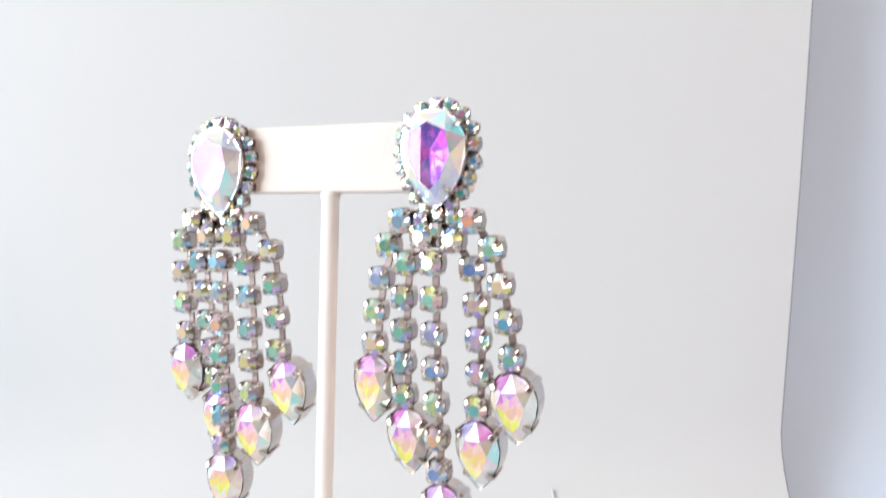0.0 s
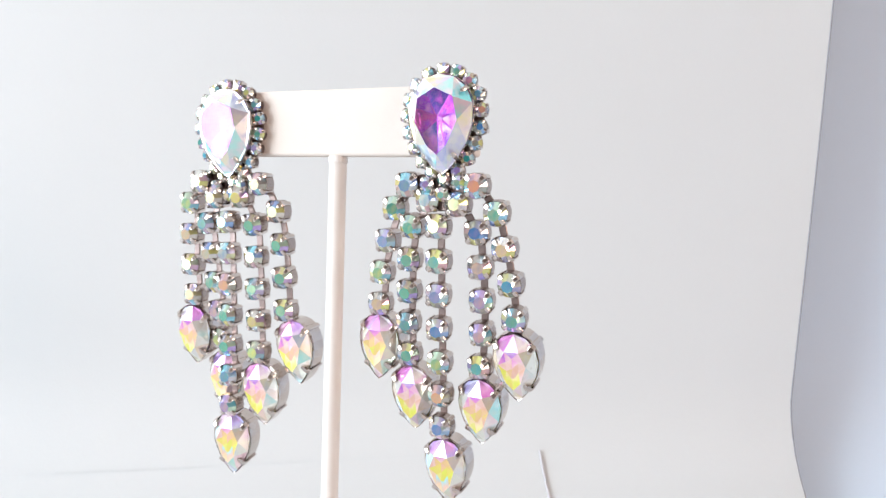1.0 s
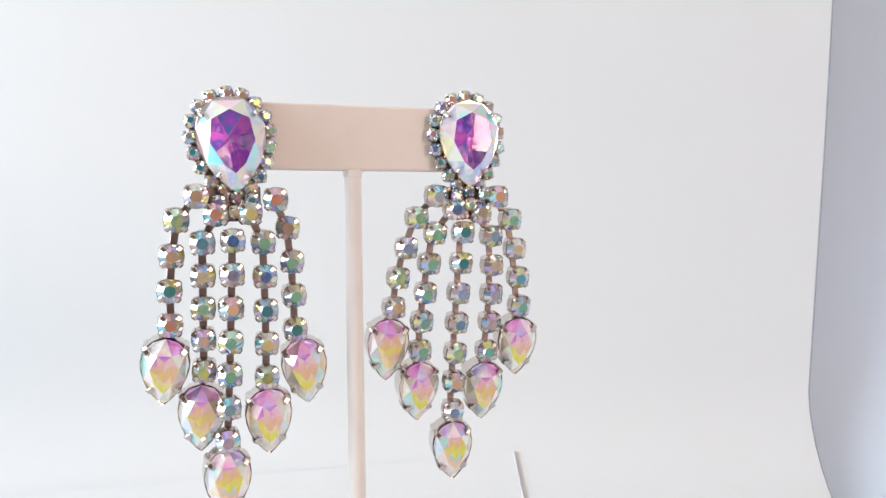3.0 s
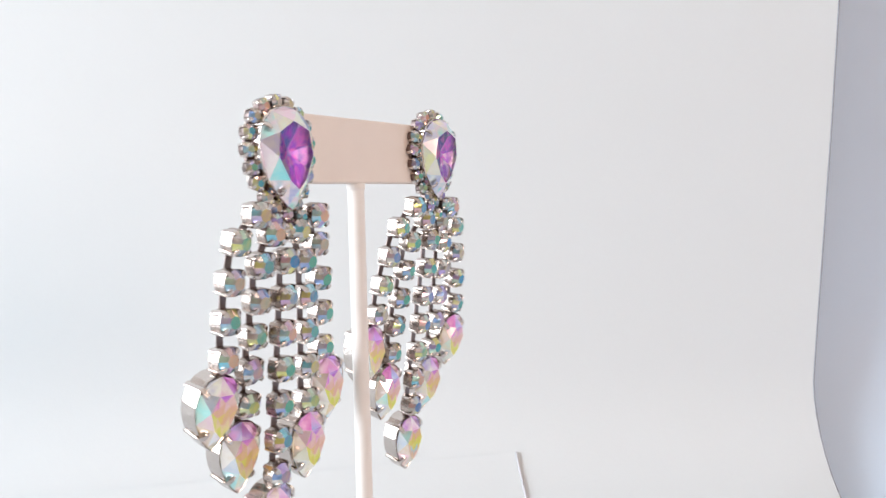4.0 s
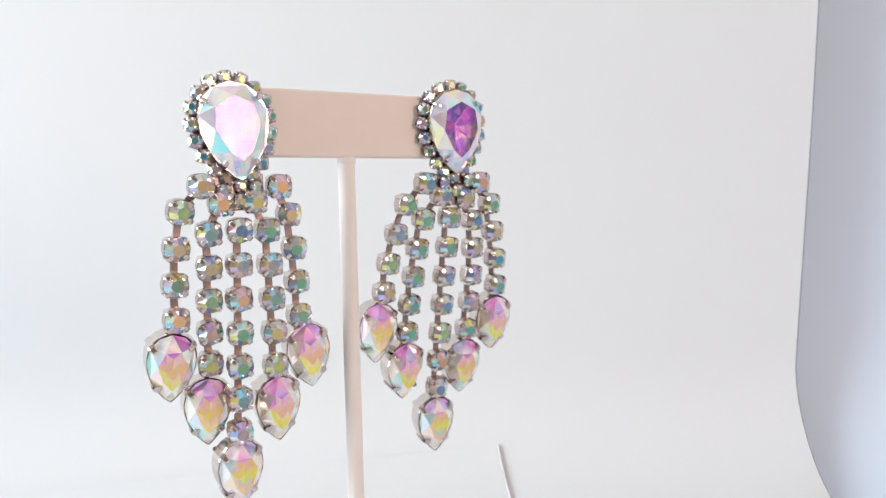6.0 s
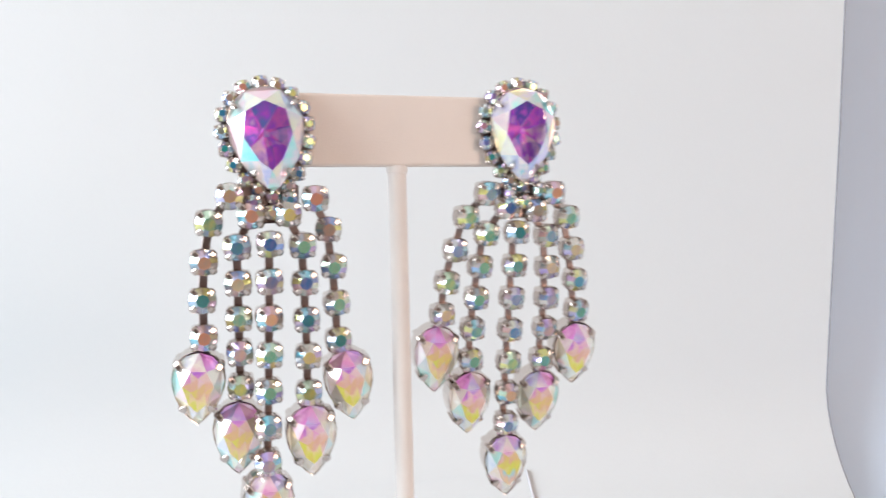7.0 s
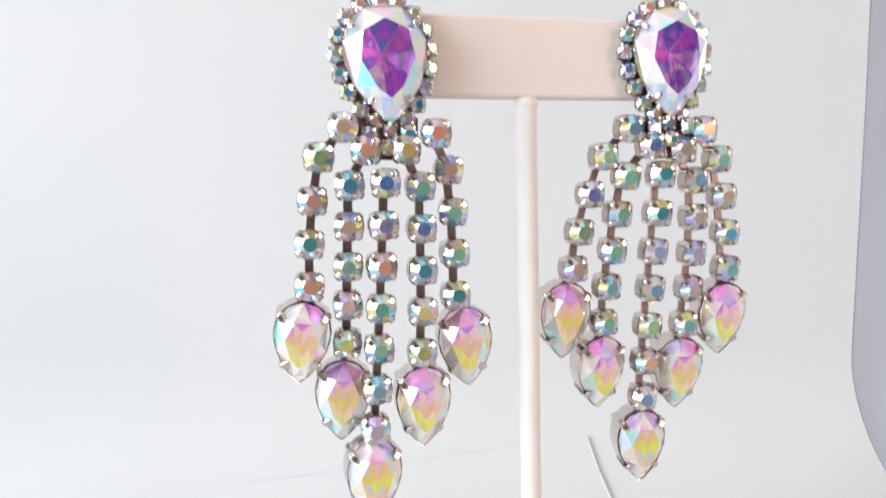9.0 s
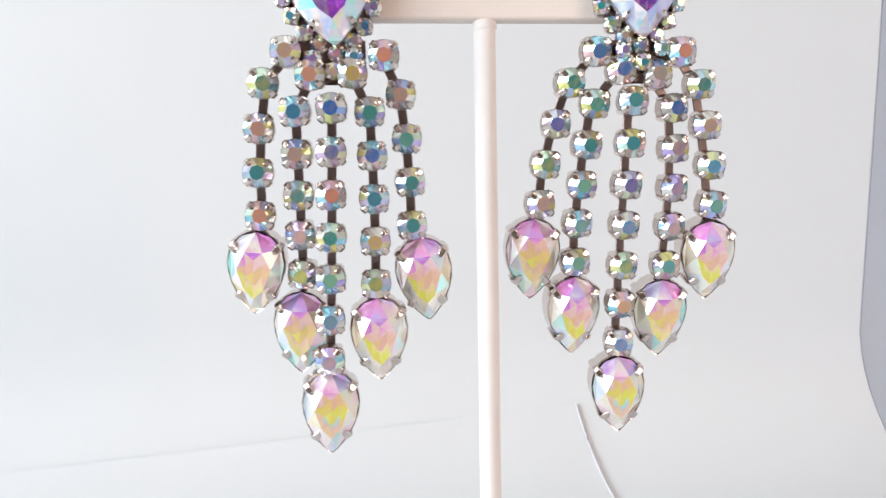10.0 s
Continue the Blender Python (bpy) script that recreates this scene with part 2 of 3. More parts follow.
FLOOR_Z = -0.142
sweep_sheet("backdrop_white", -0.62, 0.1760, 0.190, 0.170, FLOOR_Z, 0.062, 0.75, 0.0012, -0.42, PAPER, "white paper backdrop curving down onto the table", True)
sweep_sheet("backdrop_blue", 0.02, 0.85, 0.85, 0.205, FLOOR_Z - 0.004, 0.09, 0.78, 0.0012, -0.40, GREY_PAPER, "pale blue-grey sheet behind the white backdrop")


def room_wall(name, corners, material, label):
    bm = bmesh.new()
    box(bm, *corners)
    return tagged(finish(name, bm, material), label, "wall", kind="structure")


def wall_with_window(name, x0, x1, wy, wz, material, label):
    """A wall across x with one window opening, as one mesh of four blocks."""
    bm = bmesh.new()
    box(bm, x0, x1, -2.6, wy[0], -0.9, 1.5)
    box(bm, x0, x1, wy[1], 0.9, -0.9, 1.5)
    box(bm, x0, x1, wy[0], wy[1], -0.9, wz[0])
    box(bm, x0, x1, wy[0], wy[1], wz[1], 1.5)
    return tagged(finish(name, bm, material), label, "wall", kind="structure")


wall_with_window("wall_west", -1.5, -1.4, (-1.01, -0.07), (-0.5, 1.0), WALL, "white painted wall with a window opening")
wall_with_window("wall_east", 2.0, 2.1, (-2.30, -1.38), (-0.08, 0.88), WALL, "white painted wall with a wide window opening")
room_wall("wall_north", (-1.5, 2.1, 0.9, 1.0, -0.9, 1.5), WALL, "plain white painted wall")
room_wall("wall_south", (-1.5, 2.1, -2.7, -2.6, -0.9, 1.5), WALL_DARK, "plain dark brown wall")
room_wall("floor", (-1.5, 2.1, -2.6, 0.9, -1.0, -0.9), WOOD, "brown wooden floor")
room_wall("ceiling", (-1.5, 2.1, -2.6, 0.9, 1.5, 1.6), WALL, "white ceiling")


def table():
    root = tagged(new("table"), "plain brown wooden table under the paper sheets", "table")
    bm = bmesh.new()
    box(bm, -0.95, 0.95, -0.5, 0.5, FLOOR_Z - 0.035, FLOOR_Z - 0.008, 0.003)
    part("tabletop", bm, WOOD, root)
    for x in (-0.88, 0.88):
        for y in (-0.43, 0.43):
            bm = bmesh.new()
            box(bm, x - 0.03, x + 0.03, y - 0.03, y + 0.03, -0.9, FLOOR_Z - 0.035, 0.003)
            part("leg", bm, WOOD, root)


table()

BASE_Z = FLOOR_Z + 0.0030


def loose_sheet():
    """A small white sheet lying in the curve of the backdrop, cut askew; its origin lies on the axis of that curve."""
    radius, columns = 0.0604, 20
    bm = bmesh.new()
    grid = []
    for k in range(-4, 21):
        row = []
        for c in range(columns + 1):
            f = c / columns
            # the far edge runs lower towards the left, the near part lies flat
            reach = 57 - 19 * f
            a = max(0.0, reach * k / 20)
            x = -0.235 * f + 0.00015 * (57 - a) * (1 - f)
            row.append(bm.verts.new((x, radius * math.sin(radians(a)) + min(k, 0) * 0.008, -radius * math.cos(radians(a)))))
        grid.append(row)
    for a, b in zip(grid, grid[1:]):
        for c in range(columns):
            bm.faces.new((a[c], a[c + 1], b[c + 1], b[c]))
    border = [row[0].co.copy() for row in grid]
    bmesh.ops.recalc_face_normals(bm, faces=bm.faces)
    bmesh.ops.solidify(bm, geom=bm.faces[:], thickness=0.0005)
    sheet = tagged(smooth(finish("paper_sheet", bm, PAPER)), "small loose white paper sheet lying in the curve of the backdrop", "paper")
    # the sheet's soft edge shadow, added as a greyish tube
    bm = bmesh.new()
    tube(bm, [p + Vector((0.0002, -0.0005, 0.0003)) for p in border], 0.0005, 8)
    smooth(part("sheet_shade_line", bm, SHEET_SHADE, sheet, "greyish line standing in for the soft shadow along the sheet's edge"))
    return sheet


SHEET = loose_sheet()


# ---- the jewellery stand ----
def jewellery_stand():
    root = tagged(new("jewellery_stand"), "T-shaped cream leatherette earring stand with a slim post", "stand")
    bm = bmesh.new()
    box(bm, -0.0291, 0.0306, -0.0018, 0.0018, 0.0, 0.0136, 0.0006, 3)
    for v in bm.verts:
        v.co.y += 0.0002 * math.sin(v.co.x * 160 + 1) * (1 if v.co.y < 0 else 0)
    part("bar", bm, LEATHER, root, "flat cream leatherette crossbar")
    bm = bmesh.new()
    tube(bm, [(0, 0, BASE_Z + 0.003), (0, 0, -0.08), (0, 0, -0.04), (0, 0, 0.0)], 0.0018, 24)
    smooth(part("post", bm, POST_LIT, root, "slim round leatherette post, cool window light put into its pale colour"))
    bm = bmesh.new()
    tube(bm, [(0, 0, -0.0014), (0, 0, -0.0011), (0, 0, -0.0002), (0, 0, 0.0002)], [0.0018, 0.0020, 0.0020, 0.0019], 24)
    part("collar", bm, POST_LIT, root)
    bm = bmesh.new()
    box(bm, -0.022, 0.022, -0.016, 0.016, BASE_Z, BASE_Z + 0.003, 0.001, 2)
    part("base_plate", bm, LEATHER, root)
    return root


STAND = jewellery_stand()


# ---- crystals and settings ----
def round_outline(r, count):
    return [(r * math.sin(2 * math.pi * k / count), r * math.cos(2 * math.pi * k / count)) for k in range(count)]


def squared_outline(r, count, power=2.2):
    """A round with bulged corners, as a claw cup has."""
    points = []
    for k in range(count):
        a = 2 * math.pi * k / count
        c, q = math.sin(a), math.cos(a)
        f = r / (abs(c) ** power + abs(q) ** power) ** (1 / power)
        points.append((f * c, f * q))
    return points


def pear_outline(half_wide, half_high, count, sharp=0.62):
    """A drop with its point down."""
    points = []
    top = max(math.sin(a) * math.sin(a / 2) ** sharp for a in (math.pi * k / 200 for k in range(201)))
    for k in range(count):
        a = 2 * math.pi * k / count
        x = math.sin(a) * abs(math.sin(a / 2)) ** sharp / top
        points.append((half_wide * x, -half_high * math.cos(a)))
    return points


def scaled(points, s, cz=0.0):
    return [(x * s, cz + (z - cz) * s) for x, z in points]


def crystal_mesh(name, outline, table_share, crown, depth, culet_share, foil_mat, rim_foil, cz=0.0, clear_table=True, rose_above=9.0, banded=False):
    """A brilliant-cut stone with a colour for each facet: coated crown in front (-y) round the table, coated pavilion behind.
    The outline has twice as many corners as the stone has main facets."""
    verts, faces, slots, known = [], [], [], {}
    hue = random.Random(name)
    heart = Vector((0.0, depth * 0.2, cz))

    def facet(points, slot):
        a, b, c = (Vector(p) for p in (points[0], points[1], points[-1]))
        if (b - a).cross(c - a).dot(a - heart) < 0:
            points = points[::-1]
        loop = []
        for p in points:
            key = tuple(round(q, 7) for q in p)
            if key not in known:
                known[key] = len(verts)
                verts.append(p)
            loop.append(known[key])
        faces.append(loop)
        slots.append(slot)

    n = len(outline) // 2
    rim = [(x, 0.0, z) for x, z in outline]

    def level(first, share, y):
        return [(x, y, z) for x, z in scaled(outline[first::2], share, cz)]

    tab = level(0, table_share, -crown)
    if banded:
        # inner facets seen through the crystal, put into the face as shallow coated cuts
        inner = level(1, table_share * 0.52, -crown * 0.93)
        heart_of_face = (0.0, -crown * 0.97, cz * 0.85)
        for k in range(n):
            nxt = (k + 1) % n
            facet([tab[k], tab[nxt], inner[k]], 1)
            facet([inner[k - 1], tab[k], inner[k]], 1)
            facet([inner[k], inner[nxt], heart_of_face], 1)
    else:
        facet(tab, 0 if clear_table else 1)

    def coat(z):
        return 3 if z > rose_above else 2

    for k in range(n):
        nxt = (k + 1) % n
        if clear_table:
            facet([tab[k], tab[nxt], rim[2 * k + 1]], coat(rim[2 * k + 1][2]))
            facet([tab[k], rim[2 * k + 1], rim[2 * k], rim[2 * k - 1]], coat(rim[2 * k][2]))
        else:
            facet([tab[k], tab[nxt], rim[2 * nxt], rim[2 * k + 1], rim[2 * k]], 2)
    cut = random.Random(7)

    def uneven(points, most):
        return [(x + cut.uniform(-most, most), y, z + cut.uniform(-most, most)) for x, y, z in points]

    off = max(x for x, _ in outline) * 0.09 if culet_share < 0.3 else 0.0
    deep = uneven(level(0, culet_share, depth), off * 1.2)
    low = uneven(level(1, (1 + culet_share) / 2 + 0.06, depth * 0.6), off)
    for k in range(n):
        nxt = (k + 1) % n
        facet([deep[nxt], deep[k], low[k]], 1)
        facet([deep[k], low[k - 1], rim[2 * k], low[k]], 1)
        facet([low[k], rim[2 * k], rim[2 * k + 1]], 1)
        facet([low[k], rim[2 * k + 1], rim[2 * nxt]], 1)
    facet(deep[::-1], 1)
    mesh = bpy.data.meshes.new(name)
    mesh.from_pydata(verts, [], faces)
    share = mesh.attributes.new("facet", "FLOAT", "FACE")
    for p, slot in zip(mesh.polygons, slots):
        p.material_index = slot
        value = hue.random()
        if banded and slots[p.index] == 1:
            # the coating shifts its colour down the stone
            high = max(z for _, z in outline)
            value = -0.24 + 0.74 * (high * 0.75 - p.center.z) / (2 * high * 0.8) + 0.3 * (value - 0.5)
        share.data[p.index].value = value
    mesh.materials.append(GLASS)
    mesh.materials.append(foil_mat)
    mesh.materials.append(rim_foil)
    mesh.materials.append(FOIL_ROSE)
    return mesh


def metal_mesh(name, bm, material):
    mesh = bpy.data.meshes.new(name)
    bmesh.ops.recalc_face_normals(bm, faces=bm.faces)
    bm.to_mesh(mesh)
    bm.free()
    mesh.materials.append(material)
    return mesh


def setting_mesh(name, outline, deep, wall, metal=SILVER, cz=0.0, taper=0.86):
    """The cup round a stone: closed behind, with a thin rolled rim."""
    bm = bmesh.new()
    loops = []
    for s, y in ((taper * 0.5, deep), (taper, deep), (1.0 + wall * 0.4, deep * 0.86), (1.0 + wall * 0.8, deep * 0.5), (1.0 + wall, deep * 0.08), (1.0 + wall * 0.6, -0.02 * deep), (1.0 + wall * 0.1, 0.0), (0.93, deep * 0.25)):
        loops.append([bm.verts.new((x, y, z)) for x, z in scaled(outline, s, cz)])
    n = len(outline)
    for a, b in zip(loops, loops[1:]):
        for k in range(n):
            bm.faces.new((a[k], a[(k + 1) % n], b[(k + 1) % n], b[k]))
    bm.faces.new(loops[0])
    return metal_mesh(name, bm, metal)


def claw_meshes(name, outline, deep, wall, shares, wide, crown):
    """The claws of a cup, each bent from the wall over the stone's edge, with a rounded tip."""
    made = []
    n = len(outline)
    for share in shares:
        bm = bmesh.new()
        spot = share * n
        k, f = int(spot) % n, spot % 1
        p = Vector(outline[k]).lerp(Vector(outline[(k + 1) % n]), f)
        out = p.normalized()
        side = Vector((-out.y, out.x)) * wide / 2
        reach, thick = p.length, wide * 0.36
        # distance from the centre, depth, width, at the wall, the bend and the tip
        path = ((reach * (1 + wall) + thick * 0.3, deep * 0.92, 0.9), (reach * (1 + wall) + thick * 0.7, deep * 0.1, 1.0), (reach * (1 + wall) + thick * 0.5, -crown * 0.25, 1.0),
                (reach + thick * 0.1, -crown * 0.60, 0.95), (reach - wide * 0.55, -crown * 0.82, 0.85), (reach - wide * 0.95, -crown * 0.86, 0.5))
        rings = []
        for j, (r, y, w) in enumerate(path):
            lean = j / (len(path) - 1)
            inner, back = r - thick * (1 - lean), y + thick * lean
            ring = []
            for q, sgn, yy in ((r, -0.6, y), (r, 0.6, y), (r * 0.5 + inner * 0.5, 1, y * 0.5 + back * 0.5), (inner, 0.7, back), (inner, -0.7, back), (r * 0.5 + inner * 0.5, -1, y * 0.5 + back * 0.5)):
                flat = out * q + side * sgn * w
                ring.append(bm.verts.new((flat.x, yy, flat.y)))
            rings.append(ring)
        for a, b in zip(rings, rings[1:]):
            for i in range(6):
                bm.faces.new((a[i], a[(i + 1) % 6], b[(i + 1) % 6], b[i]))
        bm.faces.new(rings[0][::-1])
        bm.faces.new(rings[-1])
        made.append(metal_mesh(name, bm, SILVER))
    return made


FOUR = (0.125, 0.375, 0.625, 0.875)
CHAIN_R, SMALL_R = 0.00240, 0.00136
CHAIN_CUP, SMALL_CUP = squared_outline(CHAIN_R * 0.98, 24, 2.25), squared_outline(SMALL_R * 0.97, 16)
PEAR_CUP, DROP_CUP = pear_outline(0.0066, 0.0092, 28), pear_outline(0.0046, 0.0069, 24, 0.62)
MESHES = {
    "chain": (setting_mesh("chain_cup", CHAIN_CUP, 0.0029, 0.05, CUP, taper=0.80), crystal_mesh("chain_crystal", round_outline(CHAIN_R, 16), 0.50, 0.0012, 0.0012, 0.31, FOIL_SMALL, FOIL_RING, 0.0, False),
              claw_meshes("chain_claw", CHAIN_CUP, 0.0029, 0.06, FOUR, 0.00115, 0.0011)),
    "small": (setting_mesh("small_cup", SMALL_CUP, 0.0016, 0.06, LINK), crystal_mesh("small_crystal", round_outline(SMALL_R, 12), 0.50, 0.0007, 0.0007, 0.31, FOIL_SMALL, FOIL_RING, 0.0, False),
              claw_meshes("small_claw", SMALL_CUP, 0.0016, 0.06, FOUR, 0.00070, 0.0006)),
    "pear": (setting_mesh("pear_cup", PEAR_CUP, 0.0030, 0.03), crystal_mesh("pear_crystal", pear_outline(0.0067, 0.0093, 16), 0.66, 0.0022, 0.0017, 0.05, FOIL_LARGE, FOIL_PALE, 0.0014),
             claw_meshes("pear_claw", PEAR_CUP, 0.0030, 0.03, (0.13, 0.37, 0.63, 0.87), 0.0010, 0.0019)),
    "drop": (setting_mesh("drop_cup", DROP_CUP, 0.0046, 0.05), crystal_mesh("drop_crystal", pear_outline(0.0046, 0.0069, 14, 0.62), 0.60, 0.0021, 0.0024, 0.10, FOIL_DROP, FOIL_CREAM, 0.0008, True, 0.0044, True),
             claw_meshes("drop_claw", DROP_CUP, 0.0046, 0.05, (0.15, 0.37, 0.63, 0.85), 0.0014, 0.0016)),
}
TILT = 5.0


def set_stone(kind, cup_name, stone_name, earring, x, y, z, tilt=TILT, spin=0.0, loose=4.0):
    """One setting with its crystal on the earring, slightly askew as hand-set stones are."""
    m = pose(x, y, z, tilt + random.uniform(-loose, loose), spin, random.uniform(-loose, loose))
    return fill_setting(kind, cup_name, stone_name, earring, m, pose(0, -0.0001, 0, random.uniform(-2, 2), 0, random.uniform(-2, 2)))


def fill_setting(kind, cup_name, stone_name, earring, m, askew):
    cup_mesh, stone_mesh, claws = MESHES[kind]
    cup = place_part(cup_name, cup_mesh, earring, m)
    place_part(stone_name, stone_mesh, cup, askew, "rainbow-coated cut crystal")
    for mesh in claws:
        place_part("claw", mesh, cup, pose(0, 0, 0))
    return cup


def link(earring, a, b):
    """A flat chain link from one cup's back to the next."""
    a, b = Vector(a), Vector(b)
    mid, along = (a + b) / 2, (b - a)
    turn = math.degrees(math.atan2(along.x, -along.z))
    key = round(along.length, 4)
    if key not in LINKS:
        bm = bmesh.new()
        half = along.length / 2
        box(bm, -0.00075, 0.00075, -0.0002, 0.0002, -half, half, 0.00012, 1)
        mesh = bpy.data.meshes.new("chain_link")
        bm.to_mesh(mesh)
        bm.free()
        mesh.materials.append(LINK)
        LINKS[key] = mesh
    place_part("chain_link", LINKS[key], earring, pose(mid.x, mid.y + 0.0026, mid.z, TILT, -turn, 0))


LINKS = {}


def earring(label, head, lean, row, strands, near, slope):
    """One chandelier earring; x and z in its own space, the bar's lower edge at z = 0."""
    root = tagged(new("earring"), label, "earring", "pair of earrings")

    def depth(z, back=0.0):
        return near - slope * z + back

    hx, hz = head
    turn = pose(hx, 0, hz, 0, -lean, 0)
    # backing plate, ear post and clutch
    bm = bmesh.new()
    front = [bm.verts.new((x, -0.0025, z)) for x, z in pear_outline(0.0078, 0.0102, 28, 0.42)]
    back = [bm.verts.new((v.co.x, -0.0019, v.co.z)) for v in front]
    bm.faces.new(front)
    bm.faces.new(back[::-1])
    for k in range(28):
        bm.faces.new((front[k], front[(k + 1) % 28], back[(k + 1) % 28], back[k]))
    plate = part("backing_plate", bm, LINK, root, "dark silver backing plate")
    plate.matrix_basis = turn
    bm = bmesh.new()
    tube(bm, [(0, -0.003, 0), (0, 0.0072, 0), (0, 0.0078, 0)], [0.00038, 0.00038, 0.0002], 10)
    pin = part("ear_post", bm, SILVER, root)
    pin.matrix_basis = pose(hx, 0, 0.0068)
    bm = bmesh.new()
    tube(bm, [(0, 0.0021, 0), (0, 0.0024, 0), (0, 0.0030, 0), (0, 0.0036, 0), (0, 0.0044, 0), (0, 0.0050, 0), (0, 0.0052, 0)], [0.0006, 0.0015, 0.0011, 0.0009, 0.0014, 0.0013, 0.0006], 14)
    clutch = smooth(part("clutch", bm, SILVER, root, "small silver ear-post clutch"))
    clutch.matrix_basis = pose(hx, 0, 0.0068)
    # big drop-shaped stone
    set_stone("pear", "large_setting", "large_crystal", root, hx, -0.0050, hz, 1.0, -lean, 0.5)
    # halo of small stones
    fine = pear_outline(0.0077, 0.0103, 240, 0.42)
    lengths = np.cumsum([0] + [math.dist(fine[k], fine[(k + 1) % 240]) for k in range(240)])
    for k in range(18):
        at = int(np.searchsorted(lengths, lengths[-1] * k / 18)) % 240
        p = turn @ Vector((fine[at][0], -0.0035, fine[at][1]))
        # the sides of the halo look outward
        outward = 14 * fine[at][0] / 0.0081
        m = pose(p.x, p.y, p.z, random.uniform(-6, 6), random.uniform(-20, 20), outward + random.uniform(-6, 6))
        fill_setting("small", "small_setting", "small_crystal", root, m, pose(0, -0.0001, 0))
    # three small stones fill the throat
    for dx, dz in ((-0.0028, -0.0112), (0.0004, -0.0131), (0.0036, -0.0108)):
        set_stone("small", "small_setting", "small_crystal", root, hx + dx, -0.0044, hz + dz)
    bm = bmesh.new()
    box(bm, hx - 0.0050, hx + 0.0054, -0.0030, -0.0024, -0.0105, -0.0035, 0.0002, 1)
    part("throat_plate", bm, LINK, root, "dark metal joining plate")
    # four stones in a row under the head
    for x, z in row:
        set_stone("chain", "chain_setting", "chain_crystal", root, x, depth(z) + 0.0006, z)
    # the five strands with their drops
    starts = (row[0], row[1], None, row[2], row[3])
    tilt = math.degrees(math.atan(slope))
    for (count, top, last, bow, drop, back, trail), start in zip(strands, starts):
        spots = []
        for k in range(count):
            s = k / (count - 1)
            x = top[0] + (last[0] - top[0]) * s + bow * 4 * s * (1 - s)
            z = top[1] + (last[1] - top[1]) * s
            y = depth(z, back + trail * s * 0.8)
            spots.append((x, y, z))
            set_stone("chain", "chain_setting", "chain_crystal", root, x, y, z, tilt, random.uniform(-5, 5), 5.0)
        if start:
            link(root, (start[0], depth(start[1]), start[1]), spots[0])
        for a, b in zip(spots, spots[1:]):
            link(root, a, b)
        x, z = drop
        link(root, spots[-1], (x, depth(z, back + trail), z + 0.004))
        set_stone("drop", "drop_setting", "drop_crystal", root, x, depth(z, back + trail) + 0.0012, z, tilt + 3, math.degrees(math.atan2(spots[-1][0] - x, 0.011)) * 0.6, 5.0)
    return root


LEFT = earring("rainbow crystal chandelier earring, five strands ending in drops", (0.0012, 0.0045), 5.0,
               ((-0.0057, -0.0056), (-0.0021, -0.0091), (0.0044, -0.0089), (0.0094, -0.0062)),
               ((4, (-0.0094, -0.0103), (-0.0109, -0.0309), -0.0006, (-0.0122, -0.0403), 0.0014, 0.0014),
                (5, (-0.0047, -0.0147), (-0.0047, -0.0408), 0.0000, (-0.0053, -0.0508), 0.0006, 0.0038),
                (7, (0.0010, -0.0143), (-0.0004, -0.0548), 0.0001, (-0.0005, -0.0637), 0.0000, -0.0006),
                (5, (0.0070, -0.0148), (0.0074, -0.0422), 0.0002, (0.0078, -0.0515), 0.0012, -0.0016),
                (4, (0.0120, -0.0119), (0.0135, -0.0329), 0.0004, (0.0155, -0.0419), 0.0028, -0.0010)), -0.0059, 0.085)
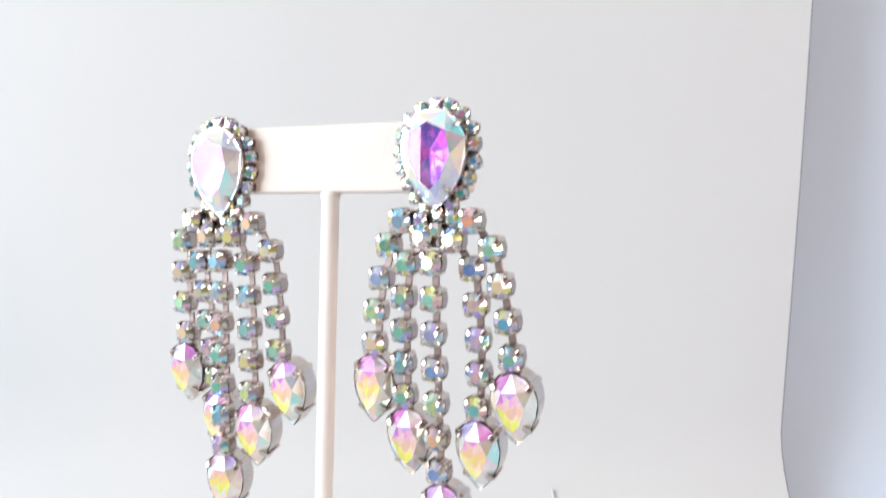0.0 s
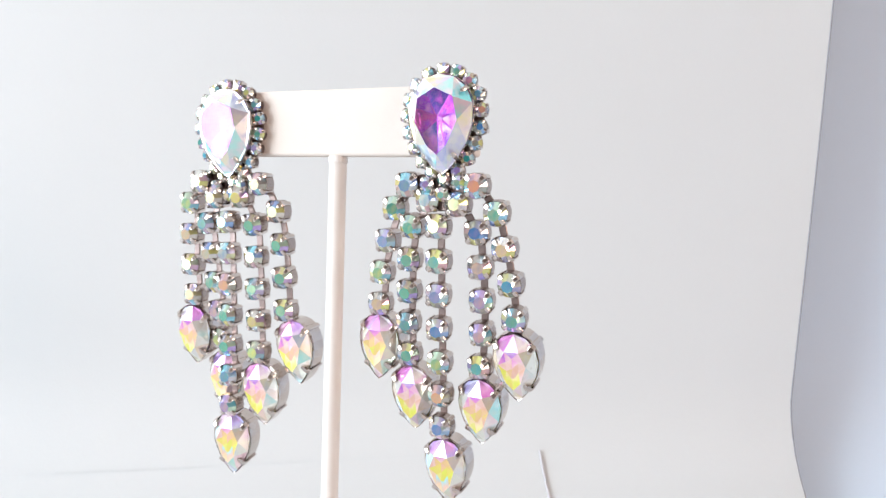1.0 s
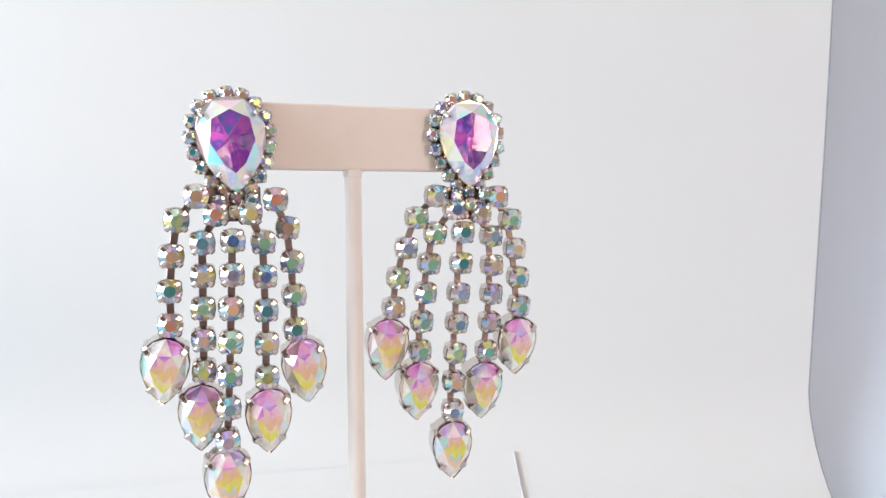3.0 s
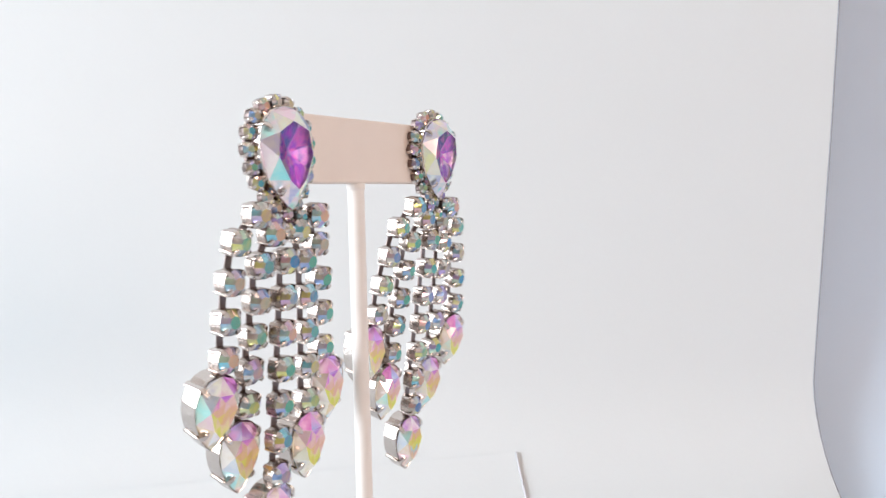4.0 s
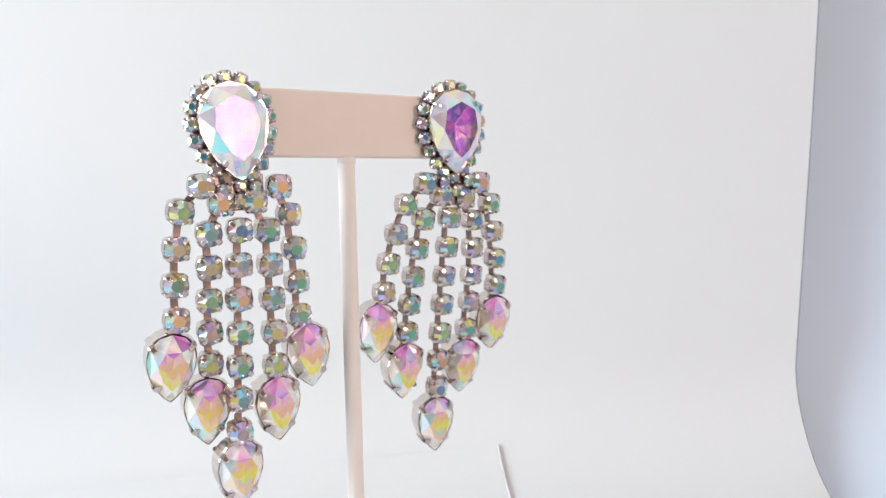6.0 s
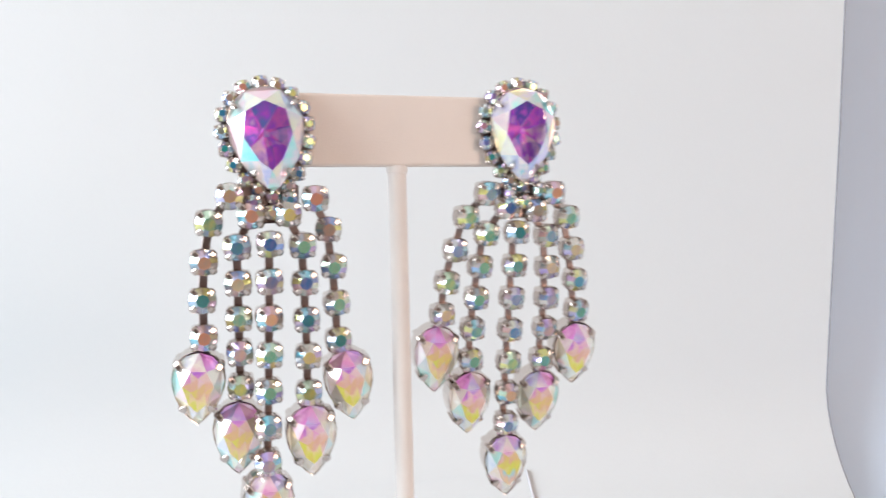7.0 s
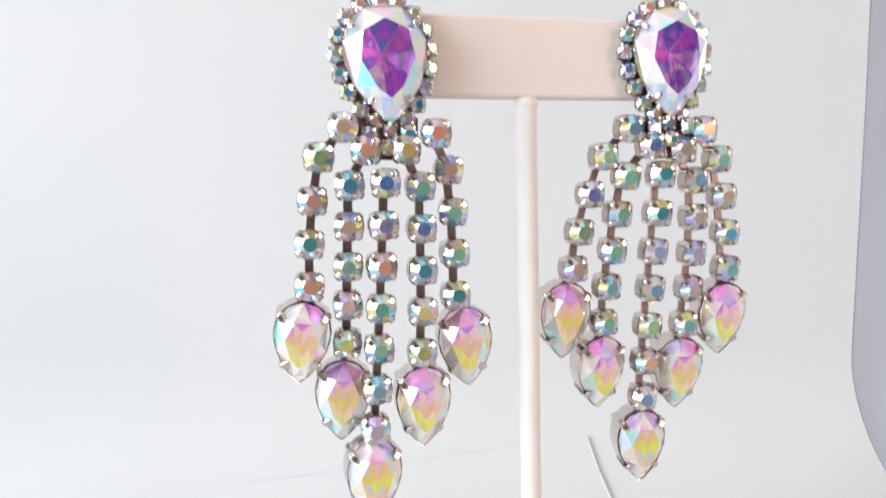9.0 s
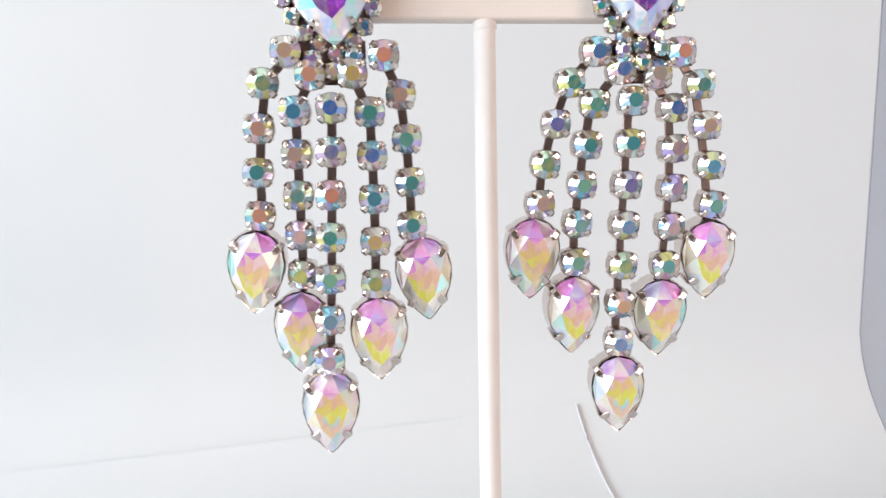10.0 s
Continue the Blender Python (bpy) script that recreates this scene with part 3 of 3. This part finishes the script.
RIGHT = earring("rainbow crystal chandelier earring with its strands splayed apart", (0.0007, 0.0058), 2.0,
                ((-0.0064, -0.0056), (-0.0022, -0.0084), (0.0038, -0.0091), (0.0077, -0.0056)),
                ((4, (-0.0101, -0.0102), (-0.0146, -0.0299), -0.0009, (-0.0157, -0.0393), 0.0022, 0.0009),
                 (5, (-0.0062, -0.0137), (-0.0083, -0.0400), -0.0005, (-0.0082, -0.0496), 0.0014, 0.0017),
                 (7, (-0.0002, -0.0134), (-0.0009, -0.0542), -0.0001, (-0.0003, -0.0638), 0.0000, 0.0009),
                 (5, (0.0073, -0.0144), (0.0073, -0.0409), 0.0007, (0.0070, -0.0503), 0.0016, 0.0003),
                 (4, (0.0114, -0.0107), (0.0147, -0.0306), 0.0004, (0.0148, -0.0401), 0.0010, 0.0)), -0.0055, 0.125)


# ---- what moves ----
def turn_at(t):
    """The stand's turn in degrees, gliding through the rows of TURN."""
    times, angles = np.array(TURN).T
    slopes = np.gradient(angles, times)
    k = int(np.clip(np.searchsorted(times, t, "right") - 1, 0, len(times) - 2))
    # no overshoot where the turn changes its sense
    flat = lambda j: 0.0 if 0 < j < len(times) - 1 and (angles[j + 1] - angles[j]) * (angles[j] - angles[j - 1]) <= 0 else slopes[j]
    h = times[k + 1] - times[k]
    s = (t - times[k]) / h
    return float((2 * s**3 - 3 * s**2 + 1) * angles[k] + (s**3 - 2 * s**2 + s) * h * flat(k) + (3 * s**2 - 2 * s**3) * angles[k + 1] + (s**3 - s**2) * h * flat(k + 1))


def motions():
    times = [k / 10 for k in range(101)]
    turns = [pose(0, 0, 0, 0, 0, turn_at(t)) for t in times]
    walk(STAND, list(zip(times, turns)))
    for ob, x, rows in ((LEFT, -0.026, SWING_LEFT), (RIGHT, 0.024, SWING_RIGHT)):
        clock, lean, side = np.array(rows).T
        hang = [pose(x, 0, 0.006, float(np.interp(t, clock, lean)), float(np.interp(t, clock, side)), 0) @ pose(0, 0, -0.006) for t in times]
        walk(ob, [(t, m @ h) for t, m, h in zip(times, turns, hang)])
    # the loose sheet slides a little in the curve while the stand is handled
    walk(SHEET, [(t, pose(x, 0.108, -0.080, slip)) for t, x, slip in (
        (0, 0.0756, 2), (0.5, 0.0706, 2), (1.0, 0.0665, 2.5), (1.5, 0.0570, 3), (2.0, 0.0482, 3), (2.5, 0.0469, 3.3), (4.0, 0.0445, -2),
        (5.0, 0.0426, -3), (5.5, 0.0424, -3.8), (7.0, 0.0450, -3), (9.0, 0.0580, 1.5), (10, 0.0552, 2))])


motions()
